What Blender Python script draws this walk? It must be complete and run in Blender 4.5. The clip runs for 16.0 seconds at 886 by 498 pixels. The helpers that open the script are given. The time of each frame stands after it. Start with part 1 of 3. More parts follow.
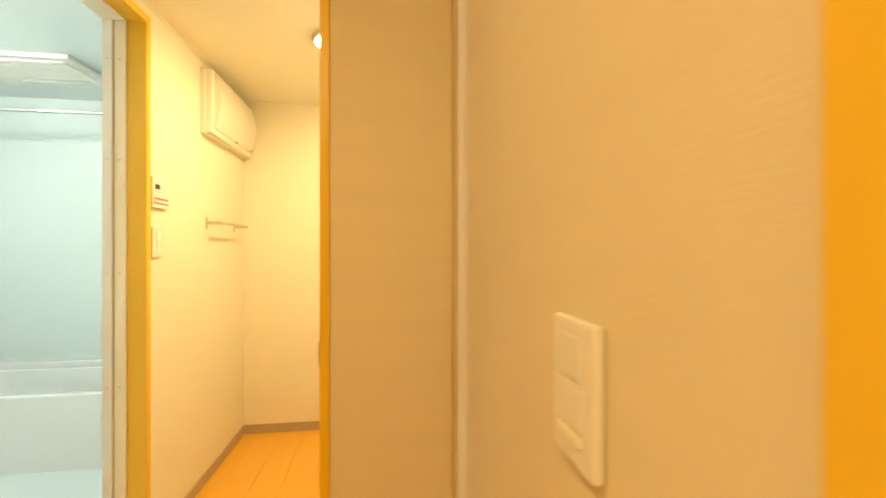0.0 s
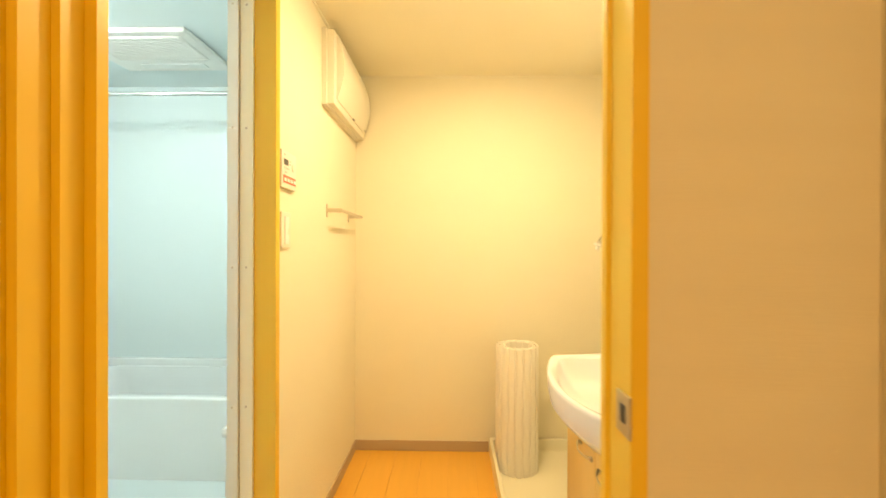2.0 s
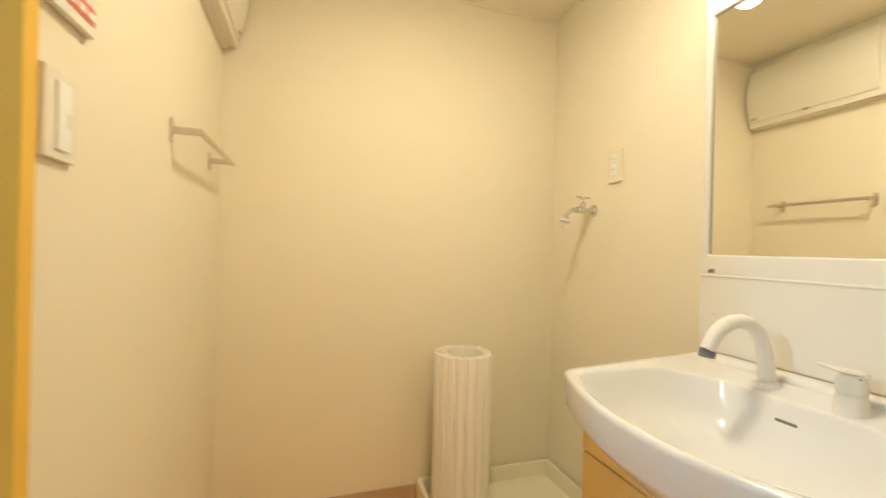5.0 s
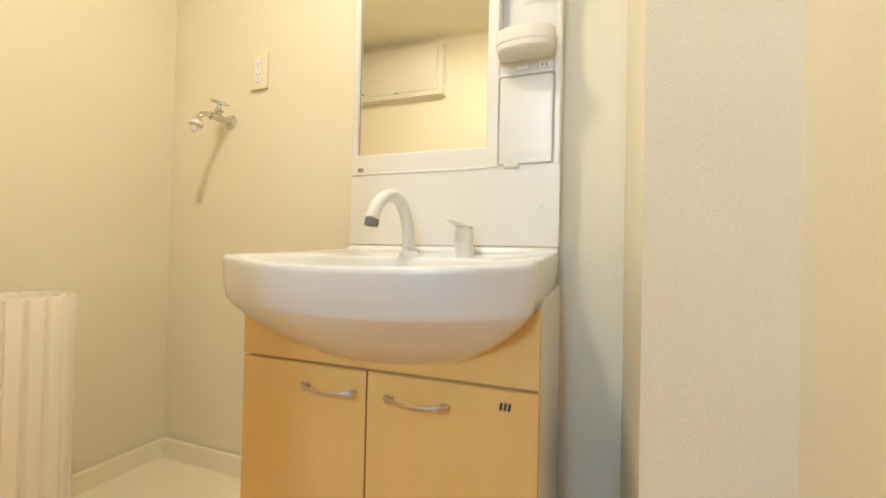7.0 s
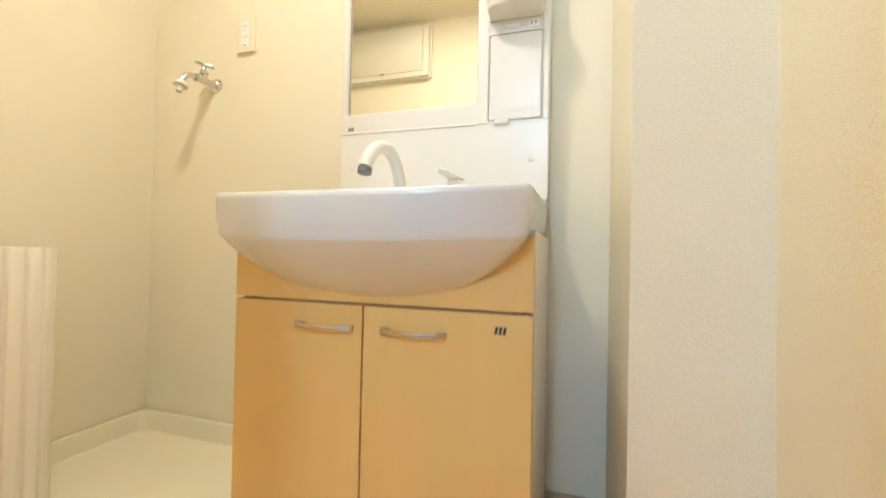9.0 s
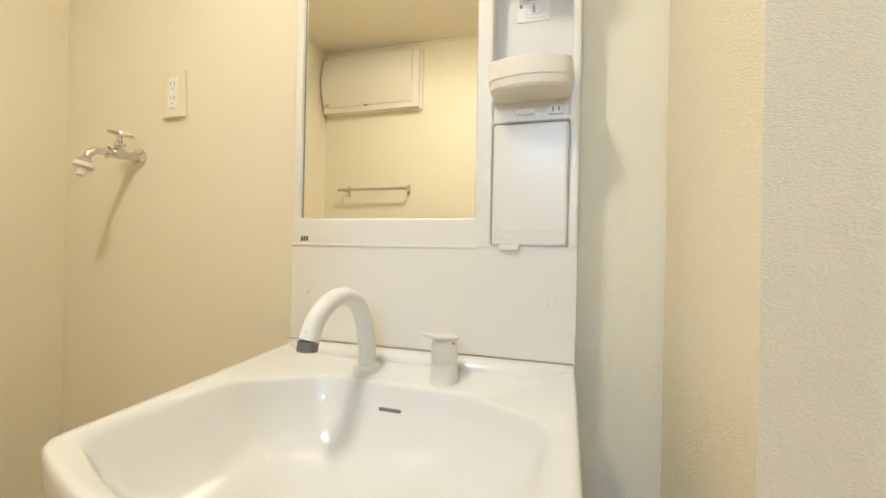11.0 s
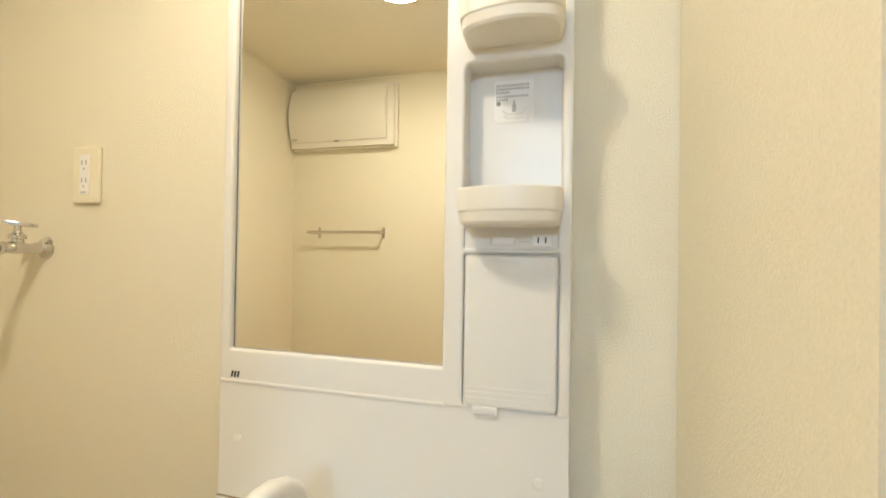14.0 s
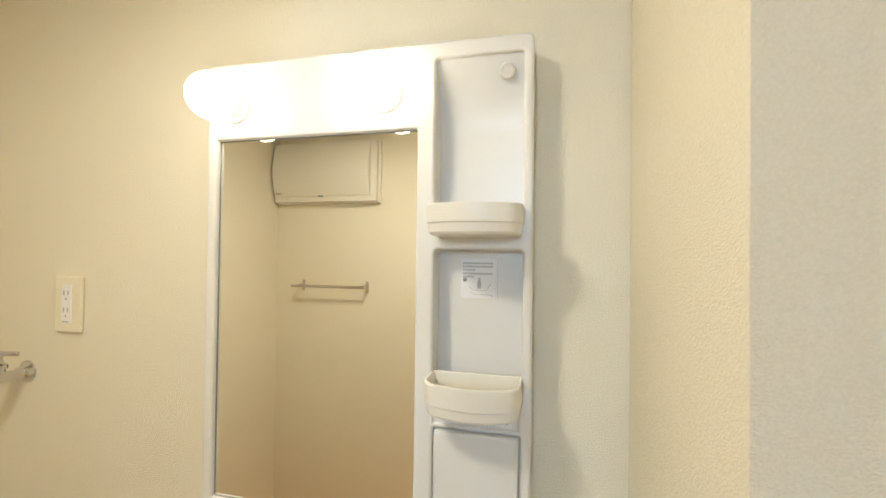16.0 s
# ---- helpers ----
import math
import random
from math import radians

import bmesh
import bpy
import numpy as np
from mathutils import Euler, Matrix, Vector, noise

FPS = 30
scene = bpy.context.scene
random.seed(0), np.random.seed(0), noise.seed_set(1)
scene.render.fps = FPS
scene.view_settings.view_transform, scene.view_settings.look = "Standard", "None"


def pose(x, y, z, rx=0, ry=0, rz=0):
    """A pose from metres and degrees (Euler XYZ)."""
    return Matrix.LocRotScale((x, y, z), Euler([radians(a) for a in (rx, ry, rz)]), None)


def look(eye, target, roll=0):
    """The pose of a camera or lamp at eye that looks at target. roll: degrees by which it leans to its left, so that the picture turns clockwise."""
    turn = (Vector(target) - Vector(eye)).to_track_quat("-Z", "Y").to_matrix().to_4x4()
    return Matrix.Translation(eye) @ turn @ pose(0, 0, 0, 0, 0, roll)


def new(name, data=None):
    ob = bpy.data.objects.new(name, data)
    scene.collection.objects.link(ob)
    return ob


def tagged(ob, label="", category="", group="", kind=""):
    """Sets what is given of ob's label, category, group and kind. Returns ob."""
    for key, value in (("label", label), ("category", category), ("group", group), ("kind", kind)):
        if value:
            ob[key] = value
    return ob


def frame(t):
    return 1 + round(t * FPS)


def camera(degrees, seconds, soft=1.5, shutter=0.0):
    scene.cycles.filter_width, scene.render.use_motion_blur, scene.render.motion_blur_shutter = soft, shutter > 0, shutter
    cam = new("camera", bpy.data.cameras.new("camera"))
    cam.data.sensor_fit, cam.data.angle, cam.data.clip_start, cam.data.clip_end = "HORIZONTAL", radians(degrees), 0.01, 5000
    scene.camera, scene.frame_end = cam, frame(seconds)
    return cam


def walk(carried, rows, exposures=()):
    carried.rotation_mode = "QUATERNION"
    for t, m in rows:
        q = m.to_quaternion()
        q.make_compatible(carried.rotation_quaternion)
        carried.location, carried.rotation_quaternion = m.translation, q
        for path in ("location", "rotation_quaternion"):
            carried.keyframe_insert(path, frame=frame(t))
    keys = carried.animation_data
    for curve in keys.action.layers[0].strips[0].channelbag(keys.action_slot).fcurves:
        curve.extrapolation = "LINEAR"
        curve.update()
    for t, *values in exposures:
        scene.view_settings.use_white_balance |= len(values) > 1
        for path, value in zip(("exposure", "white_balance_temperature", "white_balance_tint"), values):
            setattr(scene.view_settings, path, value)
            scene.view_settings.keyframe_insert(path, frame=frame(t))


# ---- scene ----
import collections
cam = camera(95.2, 16.0, shutter=0.5)
PATH = [
    (0, (0.36, -0.381, 1.218), (0.63, 1.6, 1.219), 0.0),
    (0.5, (0.246, -0.316, 1.201), (0.409, 1.677, 1.215), -0.1),
    (1, (0.143, -0.189, 1.208), (0.225, 1.81, 1.207), 0.2),
    (1.5, (0.06, -0.056, 1.202), (0.073, 1.944, 1.203), 0.2),
    (2, (-0.019, 0.074, 1.189), (-0.061, 2.074, 1.183), 0.2),
    (2.5, (-0.104, 0.185, 1.178), (-0.151, 2.185, 1.178), 0.1),
    (3, (-0.152, 0.3, 1.169), (-0.197, 2.3, 1.164), 0.0),
    (3.2, (-0.167, 0.353, 1.166), (-0.206, 2.353, 1.159), 0.1),
    (5.3, (-0.249, 0.798, 1.056), (0.608, 2.605, 1.059), 1.4),
    (5.5, (-0.241, 0.837, 1.037), (0.807, 2.54, 1.041), 1.4),
    (6, (-0.213, 0.899, 0.959), (1.386, 2.102, 0.972), 1.8),
    (6.5, (-0.211, 0.917, 0.888), (1.623, 1.713, 0.914), 1.5),
    (7, (-0.235, 0.928, 0.796), (1.644, 1.614, 0.821), 1.2),
    (7.5, (-0.268, 0.939, 0.701), (1.623, 1.589, 0.728), 1.2),
    (8, (-0.305, 0.936, 0.642), (1.595, 1.559, 0.671), 1.4),
    (8.5, (-0.319, 0.929, 0.628), (1.589, 1.527, 0.641), 1.0),
    (9, (-0.254, 0.946, 0.676), (1.654, 1.545, 0.702), 1.2),
    (9.5, (-0.158, 0.972, 0.79), (1.75, 1.571, 0.814), 1.2),
    (10, (-0.066, 0.996, 0.896), (1.844, 1.587, 0.924), 1.2),
    (10.2, (-0.039, 0.999, 0.935), (1.871, 1.593, 0.947), 1.2),
    (12.3, (0.116, 1.057, 1.046), (2.037, 1.614, 1.06), 1.1),
    (12.5, (0.124, 1.053, 1.039), (2.051, 1.59, 1.068), 1.1),
    (13, (0.146, 1.052, 1.082), (2.078, 1.572, 1.095), 1.0),
    (13.5, (0.178, 1.041, 1.169), (2.109, 1.563, 1.177), 0.9),
    (14, (0.196, 1.033, 1.258), (2.13, 1.543, 1.274), 0.9),
    (14.5, (0.196, 1.027, 1.335), (2.134, 1.519, 1.355), 0.8),
    (15, (0.19, 1.018, 1.408), (2.131, 1.5, 1.432), 0.8),
    (15.5, (0.179, 1.005, 1.481), (2.122, 1.479, 1.509), 0.7),
    (16, (0.159, 0.995, 1.537), (2.106, 1.45, 1.563), 0.7),
]
EXPOSURES = [(0, 0.08, 11400, 10), (0.5, 0.15, 10750, 10), (1, 0.13, 10350, 8), (1.5, 0.11, 10000, 8), (2.5, 0.07, 9400, 8), (3.2, -0.1, 8050, 10), (5.5, -0.39, 6850, 10), (6.5, -0.31, 6550, 10), (8.5, 0.0, 6080, 10), (10, -0.25, 5950, 10), (12.5, -0.42, 6250, 10), (14.5, -0.5, 6150, 10), (16, -0.68, 5920, 10)]
walk(cam, [(t, look(eye, target, roll)) for t, eye, target, roll in PATH], EXPOSURES)

# ---- light ----
WARM = (1.0, 0.868, 0.645)
COOL = (0.60, 0.775, 1.0)
# HALL drives an unseen lamp, added to brighten the hall
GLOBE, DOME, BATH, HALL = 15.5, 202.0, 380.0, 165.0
world = bpy.data.worlds.new("world")
scene.world = world
world.use_nodes = True
world.node_tree.nodes["Background"].inputs[0].default_value = (0.02, 0.02, 0.02, 1)


# ---- materials ----
def material(name, color, rough=0.5, metal=0.0, vary=0.06, scale=6.0, bump=0.0, bump_scale=120.0, stretch=(1, 1, 1),
             spec=0.5, coat=0.0, emit=0.0, random_tint=0.0, grain=0.0):
    m = bpy.data.materials.new(name)
    m.use_nodes = True
    nt = m.node_tree
    b = nt.nodes["Principled BSDF"]
    b.inputs["Roughness"].default_value = rough
    b.inputs["Metallic"].default_value = metal
    b.inputs["Specular IOR Level"].default_value = spec
    b.inputs["Coat Weight"].default_value = coat
    co = nt.nodes.new("ShaderNodeTexCoord")
    mp = nt.nodes.new("ShaderNodeMapping")
    mp.inputs["Scale"].default_value = stretch
    nt.links.new(co.outputs["Object"], mp.inputs[0])
    n1 = nt.nodes.new("ShaderNodeTexNoise")
    n1.inputs["Scale"].default_value, n1.inputs["Detail"].default_value = scale, 6
    nt.links.new(mp.outputs[0], n1.inputs["Vector"])
    ramp = nt.nodes.new("ShaderNodeMix")
    ramp.data_type = "RGBA"
    ramp.inputs[6].default_value = (*[c * (1 - vary) for c in color], 1)
    ramp.inputs[7].default_value = (*[min(1, c * (1 + vary)) for c in color], 1)
    nt.links.new(n1.outputs["Fac"], ramp.inputs[0])
    out = ramp.outputs[2]
    if random_tint:
        info = nt.nodes.new("ShaderNodeObjectInfo")
        ma = nt.nodes.new("ShaderNodeMapRange")
        ma.inputs[3].default_value, ma.inputs[4].default_value = 1 - random_tint, 1 + random_tint
        nt.links.new(info.outputs["Random"], ma.inputs[0])
        hs = nt.nodes.new("ShaderNodeHueSaturation")
        nt.links.new(ma.outputs[0], hs.inputs["Value"])
        nt.links.new(out, hs.inputs["Color"])
        out = hs.outputs[0]
    nt.links.new(out, b.inputs["Base Color"])
    if bump:
        n2 = nt.nodes.new("ShaderNodeTexNoise")
        n2.inputs["Scale"].default_value, n2.inputs["Detail"].default_value = bump_scale, 4
        nt.links.new(mp.outputs[0], n2.inputs["Vector"])
        bp = nt.nodes.new("ShaderNodeBump")
        bp.inputs["Strength"].default_value, bp.inputs["Distance"].default_value = bump, 0.004
        nt.links.new(n2.outputs["Fac"], bp.inputs["Height"])
        if grain:
            fine = nt.nodes.new("ShaderNodeMapRange")
            fine.inputs[1].default_value, fine.inputs[2].default_value = 0.3, 0.7
            fine.inputs[3].default_value, fine.inputs[4].default_value = 1 - grain, 1 + grain
            nt.links.new(n2.outputs["Fac"], fine.inputs[0])
            shade = nt.nodes.new("ShaderNodeHueSaturation")
            nt.links.new(fine.outputs[0], shade.inputs["Value"])
            nt.links.new(out, shade.inputs["Color"])
            nt.links.new(shade.outputs[0], b.inputs["Base Color"])
        nt.links.new(bp.outputs[0], b.inputs["Normal"])
    if emit:
        b.inputs["Emission Color"].default_value = (*color, 1)
        b.inputs["Emission Strength"].default_value = emit
    return m


WALLPAPER = material("wallpaper", (0.885, 0.83, 0.675), 0.75, vary=0.025, scale=3, bump=0.55, bump_scale=350, stretch=(1, 1, 1.9), spec=0.25, grain=0.045)
CEILING = material("ceiling_paper", (0.875, 0.83, 0.69), 0.85, vary=0.02, scale=3, bump=0.2, bump_scale=200, spec=0.2)
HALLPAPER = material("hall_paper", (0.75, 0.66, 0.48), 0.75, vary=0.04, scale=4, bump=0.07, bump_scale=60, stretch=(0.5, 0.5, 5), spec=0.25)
FRAME = material("honey_wood_frame", (0.82, 0.525, 0.085), 0.38, vary=0.025, scale=9, bump=0.0, bump_scale=60, stretch=(6, 6, 0.3), spec=0.4)
FLOORWOOD = material("floor_wood", (0.83, 0.44, 0.10), 0.34, vary=0.05, scale=8, bump=0.05, bump_scale=60, stretch=(5, 0.5, 1), spec=0.45, random_tint=0.012)
BASE = material("baseboard_vinyl", (0.50, 0.38, 0.26), 0.45, vary=0.05, scale=10, spec=0.4)
CABWOOD = material("maple_laminate", (0.78, 0.54, 0.205), 0.38, vary=0.05, scale=5, bump=0.03, bump_scale=80, stretch=(4, 4, 0.4), spec=0.4)
WHITE = material("white_plastic", (0.79, 0.775, 0.73), 0.3, vary=0.012, scale=4, spec=0.5)
CREAM = material("cream_plastic", (0.80, 0.77, 0.68), 0.35, vary=0.015, scale=5, spec=0.5)
CERAMIC = material("white_ceramic", (0.745, 0.755, 0.755), 0.16, vary=0.01, scale=3, spec=0.55, coat=0.3)
SIDEWHITE = material("white_laminate", (0.80, 0.79, 0.77), 0.4, vary=0.015, scale=6, spec=0.4)
PAN = material("pan_plastic", (0.84, 0.79, 0.62), 0.35, vary=0.03, scale=5, spec=0.45)
ROLL = material("roll_plastic", (0.82, 0.775, 0.69), 0.5, vary=0.03, scale=6, stretch=(1, 1, 0.2), spec=0.35)
BATHPANEL = material("bath_panel", (0.69, 0.78, 0.78), 0.5, vary=0.012, scale=2, spec=0.5)
BATHTUB = material("bath_tub", (0.80, 0.82, 0.81), 0.18, vary=0.01, scale=3, spec=0.5)
ALU = material("pale_aluminium", (0.74, 0.75, 0.72), 0.4, metal=0.0, vary=0.02, scale=20, stretch=(1, 1, 0.1))
CHROME = material("chrome", (0.66, 0.65, 0.63), 0.09, metal=1.0, vary=0.02, scale=10)
SATIN = material("satin_metal", (0.60, 0.55, 0.48), 0.28, metal=1.0, vary=0.03, scale=30)
DARK = material("dark_grey", (0.05, 0.05, 0.055), 0.4, vary=0.1, scale=20)
FAINT = material("faint_print", (0.50, 0.49, 0.47), 0.5, vary=0.05, scale=20)
# Yellow light falling on the frame strip is mixed into this colour
BATHFRAME_LIT = material("bath_frame_lit", (0.86, 0.84, 0.72), 0.35, vary=0.02, scale=20, stretch=(1, 1, 0.1))
GREY = material("grey_print", (0.30, 0.29, 0.28), 0.5, vary=0.05, scale=20)
SEAM = material("brown_seam", (0.40, 0.27, 0.14), 0.6, vary=0.05, scale=20)
SEAL = material("grey_seal", (0.16, 0.16, 0.17), 0.6, vary=0.05, scale=20)
RED = material("red_print", (0.72, 0.20, 0.15), 0.5, vary=0.05, scale=20)
PAPER = material("paper_label", (0.88, 0.88, 0.87), 0.6, vary=0.02, scale=30)
MIRROR = material("mirror_silver", (0.93, 0.94, 0.92), 0.0, metal=1.0, vary=0.0, scale=1)
GLOBEGLASS = material("lit_globe", WARM, 0.3, vary=0.0, emit=GLOBE)
DOMEGLASS = material("lit_dome", WARM, 0.3, vary=0.0, emit=DOME)
HALLFILL = material("lit_hall_fill", WARM, 0.3, vary=0.0, emit=HALL)
BATHGLASS = material("lit_bath_lamp", COOL, 0.3, vary=0.0, emit=BATH)

# ---- building helpers ----
ORIGIN = {}


def box(bm, x0, x1, y0, y1, z0, z1, bevel=0.0, segments=2):
    """Adds a box, with rounded edges where bevel is given."""
    made = bmesh.ops.create_cube(bm, size=1.0)["verts"]
    c = Vector(((x0 + x1) / 2, (y0 + y1) / 2, (z0 + z1) / 2))
    for v in made:
        v.co = Vector((v.co.x * (x1 - x0), v.co.y * (y1 - y0), v.co.z * (z1 - z0))) + c
    if bevel:
        edges = {e for v in made for e in v.link_edges}
        bmesh.ops.bevel(bm, geom=list(edges), offset=bevel, segments=segments, affect="EDGES", profile=0.5)
    return bm


def boxes(*specs, bevel=0.0):
    bm = bmesh.new()
    for s in specs:
        box(bm, *s, bevel=bevel)
    return bm


def tube(bm, points, radius, sides=16, cap=True):
    """A round tube along points; radius is one number or one for each point."""
    points = [Vector(p) for p in points]
    rings, up = [], Vector((0.13, 0.31, 0.94)).normalized()
    for i, p in enumerate(points):
        d = (points[min(i + 1, len(points) - 1)] - points[max(i - 1, 0)]).normalized()
        a = d.cross(up)
        a = (d.cross(Vector((1, 0, 0))) if a.length < 0.05 else a).normalized()
        b = d.cross(a)
        up = a.cross(d) if a.cross(d).length > 0.1 else up
        r = radius[i] if isinstance(radius, (list, tuple)) else radius
        rings.append([bm.verts.new(p + a * r * math.cos(k * math.tau / sides) + b * r * math.sin(k * math.tau / sides)) for k in range(sides)])
    for q, w in zip(rings, rings[1:]):
        for k in range(sides):
            bm.faces.new((q[k], q[(k + 1) % sides], w[(k + 1) % sides], w[k]))
    if cap:
        bm.faces.new(rings[0][::-1])
        bm.faces.new(rings[-1])
    return bm


def lathe(bm, centre, axis, profile, sides=32):
    """A turned body: profile holds (distance along axis, radius)."""
    axis = Vector(axis).normalized()
    points = [Vector(centre) + axis * d for d, r in profile]
    a = axis.orthogonal().normalized()
    b = axis.cross(a)
    rings = [[bm.verts.new(p + (a * math.cos(k * math.tau / sides) + b * math.sin(k * math.tau / sides)) * max(r, 1e-4)) for k in range(sides)]
             for p, (d, r) in zip(points, profile)]
    for q, w in zip(rings, rings[1:]):
        for k in range(sides):
            bm.faces.new((q[k], q[(k + 1) % sides], w[(k + 1) % sides], w[k]))
    bm.faces.new(rings[0][::-1])
    bm.faces.new(rings[-1])
    return bm


def loft(bm, rings, close_first=False, close_last=False):
    vs = [[bm.verts.new(p) for p in r] for r in rings]
    n = len(vs[0])
    for q, w in zip(vs, vs[1:]):
        for k in range(n):
            bm.faces.new((q[k], q[(k + 1) % n], w[(k + 1) % n], w[k]))
    if close_first:
        bm.faces.new(vs[0][::-1])
    if close_last:
        bm.faces.new(vs[-1])
    return bm


def weigh_normals(me, limit):
    """Keeps large faces flat between their rounded edges: corner normals follow the larger face."""
    faces = [(p.normal.copy(), p.area) for p in me.polygons]
    round_vertex = collections.defaultdict(list)
    for p in me.polygons:
        for v in p.vertices:
            round_vertex[v].append(p.index)
    corner = []
    for p in me.polygons:
        n = faces[p.index][0]
        for v in p.vertices:
            total = Vector((0, 0, 0))
            for q in round_vertex[v]:
                if faces[q][0].dot(n) >= limit:
                    total += faces[q][0] * faces[q][1]
            corner.append(tuple(total.normalized() if total.length > 1e-12 else n))
    me.normals_split_custom_set(corner)


def mesh_object(name, bm, mat, origin, smooth):
    bmesh.ops.recalc_face_normals(bm, faces=bm.faces)
    bmesh.ops.translate(bm, verts=bm.verts, vec=-Vector(origin))
    me = bpy.data.meshes.new(name)
    bm.to_mesh(me)
    bm.free()
    me.materials.append(mat)
    if smooth:
        me.shade_smooth()
        me.set_sharp_from_angle(angle=radians(smooth))
        weigh_normals(me, math.cos(radians(smooth)))
    return new(name, me)


def part(name, bm, mat, parent, label="", smooth=40):
    """One mesh under a thing or a part; coordinates are the place's own."""
    ob = mesh_object(name, bm, mat, ORIGIN[parent], smooth)
    ob.parent = parent
    ORIGIN[ob] = ORIGIN[parent]
    return tagged(ob, label)


def thing(name, at, label, category, group=""):
    ob = new(name)
    ob.empty_display_size = 0.05
    ob.location = at
    ORIGIN[ob] = Vector(at)
    return tagged(ob, label, category, group)


def solid(name, bm, mat, label, category, kind="structure", at=(0, 0, 0), smooth=40):
    ob = mesh_object(name, bm, mat, at, smooth)
    ob.location = at
    ORIGIN[ob] = Vector(at)
    return tagged(ob, label, category, kind=kind)


# ---- the setting ----
XW, XE, YN, YS, H = -0.583, 0.860, 2.440, 0.645, 2.190
PX, PY = 0.484, 0.850
BX, BN, BS, BH = -2.290, 2.700, 0.720, 2.240

solid("floor", boxes((-1.10, 0.96, -1.40, 0.66, -0.05, -0.004), (XW - 0.06, XE + 0.1, 0.66, YN + 0.1, -0.05, -0.004)), FLOORWOOD,
      "honey-coloured wood-look floor of washroom and hall", "floor")
solid("ceiling", boxes((XW - 0.1, XE + 0.1, YS, YN + 0.1, H, H + 0.05)), CEILING, "cream papered washroom ceiling", "ceiling")
solid("ceiling_hall", boxes((-1.10, 0.96, -1.40, YS, H, H + 0.05)), CEILING, "cream papered hall ceiling", "ceiling")
solid("wall_north", boxes((XW - 0.1, XE + 0.1, YN, YN + 0.1, 0, H)), WALLPAPER, "cream textured wallpaper end wall", "wall")
solid("wall_east", boxes((XE, XE + 0.1, YS, YN, 0, H)), WALLPAPER, "cream textured wallpaper wall behind the washstand", "wall")
solid("wall_pillar", boxes((PX, XE - 0.002, YS, PY, 0, H)), WALLPAPER, "projecting wall corner in pale textured wallpaper", "wall")
solid("wall_west", boxes((XW - 0.065, XW, YS, 0.70, 0, H), (XW - 0.065, XW, 1.345, YN, 0, H), (XW - 0.065, XW, 0.70, 1.345, 2.11, H)),
      WALLPAPER, "cream textured wallpaper wall with bathroom opening", "wall")
solid("wall_south", boxes((-1.0, -0.60, 0.59, YS, 0, H), (0.225, 0.86, 0.59, YS, 0, H), (-0.60, 0.225, 0.59, YS, 2.03, H)),
      WALLPAPER, "papered wall with the washroom doorway", "wall")
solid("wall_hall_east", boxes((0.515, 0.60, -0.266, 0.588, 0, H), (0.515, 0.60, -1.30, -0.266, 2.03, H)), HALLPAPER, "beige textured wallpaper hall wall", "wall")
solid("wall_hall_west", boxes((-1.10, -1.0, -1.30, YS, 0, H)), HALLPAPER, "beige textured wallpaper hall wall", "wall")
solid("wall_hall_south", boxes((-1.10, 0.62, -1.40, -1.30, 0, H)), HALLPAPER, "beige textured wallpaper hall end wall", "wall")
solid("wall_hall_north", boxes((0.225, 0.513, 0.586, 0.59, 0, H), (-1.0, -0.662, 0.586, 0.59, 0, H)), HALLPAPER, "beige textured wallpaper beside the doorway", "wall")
solid("baseboard", boxes((XW, 0.20, YN - 0.008, YN, 0, 0.06), (XW, XW + 0.008, 1.385, YN - 0.008, 0, 0.06), (XE - 0.008, XE, PY, 0.998, 0, 0.06),
                         (PX, XE - 0.008, PY, PY + 0.008, 0, 0.06), (PX - 0.008, PX, YS, PY + 0.008, 0, 0.06), (0.24, PX - 0.008, YS, YS + 0.008, 0, 0.06),
                         bevel=0.002), BASE, "brown vinyl baseboard", "baseboard")
solid("trim", boxes((XW, XE, YN - 0.006, YN, H - 0.010, H), (XW, XW + 0.006, YS, YN - 0.006, H - 0.010, H), (XE - 0.006, XE, PY, YN - 0.006, H - 0.010, H)),
      CEILING, "thin cream ceiling trim", "trim")

# washroom doorway: stepped jamb on the hinge side, latch jamb with strike plate
door = thing("door_1", (0, 0.62, 0), "honey-coloured wooden door frame of the washroom", "door frame")
tagged(door, kind="structure")
part("jamb", boxes((-0.66, -0.576, 0.540, 0.5686, 0, 2.05), (-0.60, -0.5626, 0.5686, 0.612, 0, 2.05), (-0.60, -0.5505, 0.612, 0.649, 0, 2.05),
                   (-0.60, -0.533, 0.649, 0.670, 0, 2.05), bevel=0.0012), FRAME, door)
part("jamb", boxes((0.204, 0.226, 0.580, 0.645, 0, 2.05), (0.197, 0.222, 0.645, 0.662, 0, 2.05), bevel=0.0015), FRAME, door)
part("head", boxes((-0.60, 0.204, 0.580, 0.645, 2.0, 2.05), (-0.60, 0.197, 0.645, 0.662, 1.99, 2.05), bevel=0.0015), FRAME, door)
strike = part("strike_plate", boxes((0.2015, 0.2045, 0.578, 0.618, 0.950, 1.004), bevel=0.0012), SATIN, door, "satin steel strike plate")
part("latch_hole", boxes((0.2005, 0.2022, 0.591, 0.604, 0.966, 0.989)), DARK, strike)

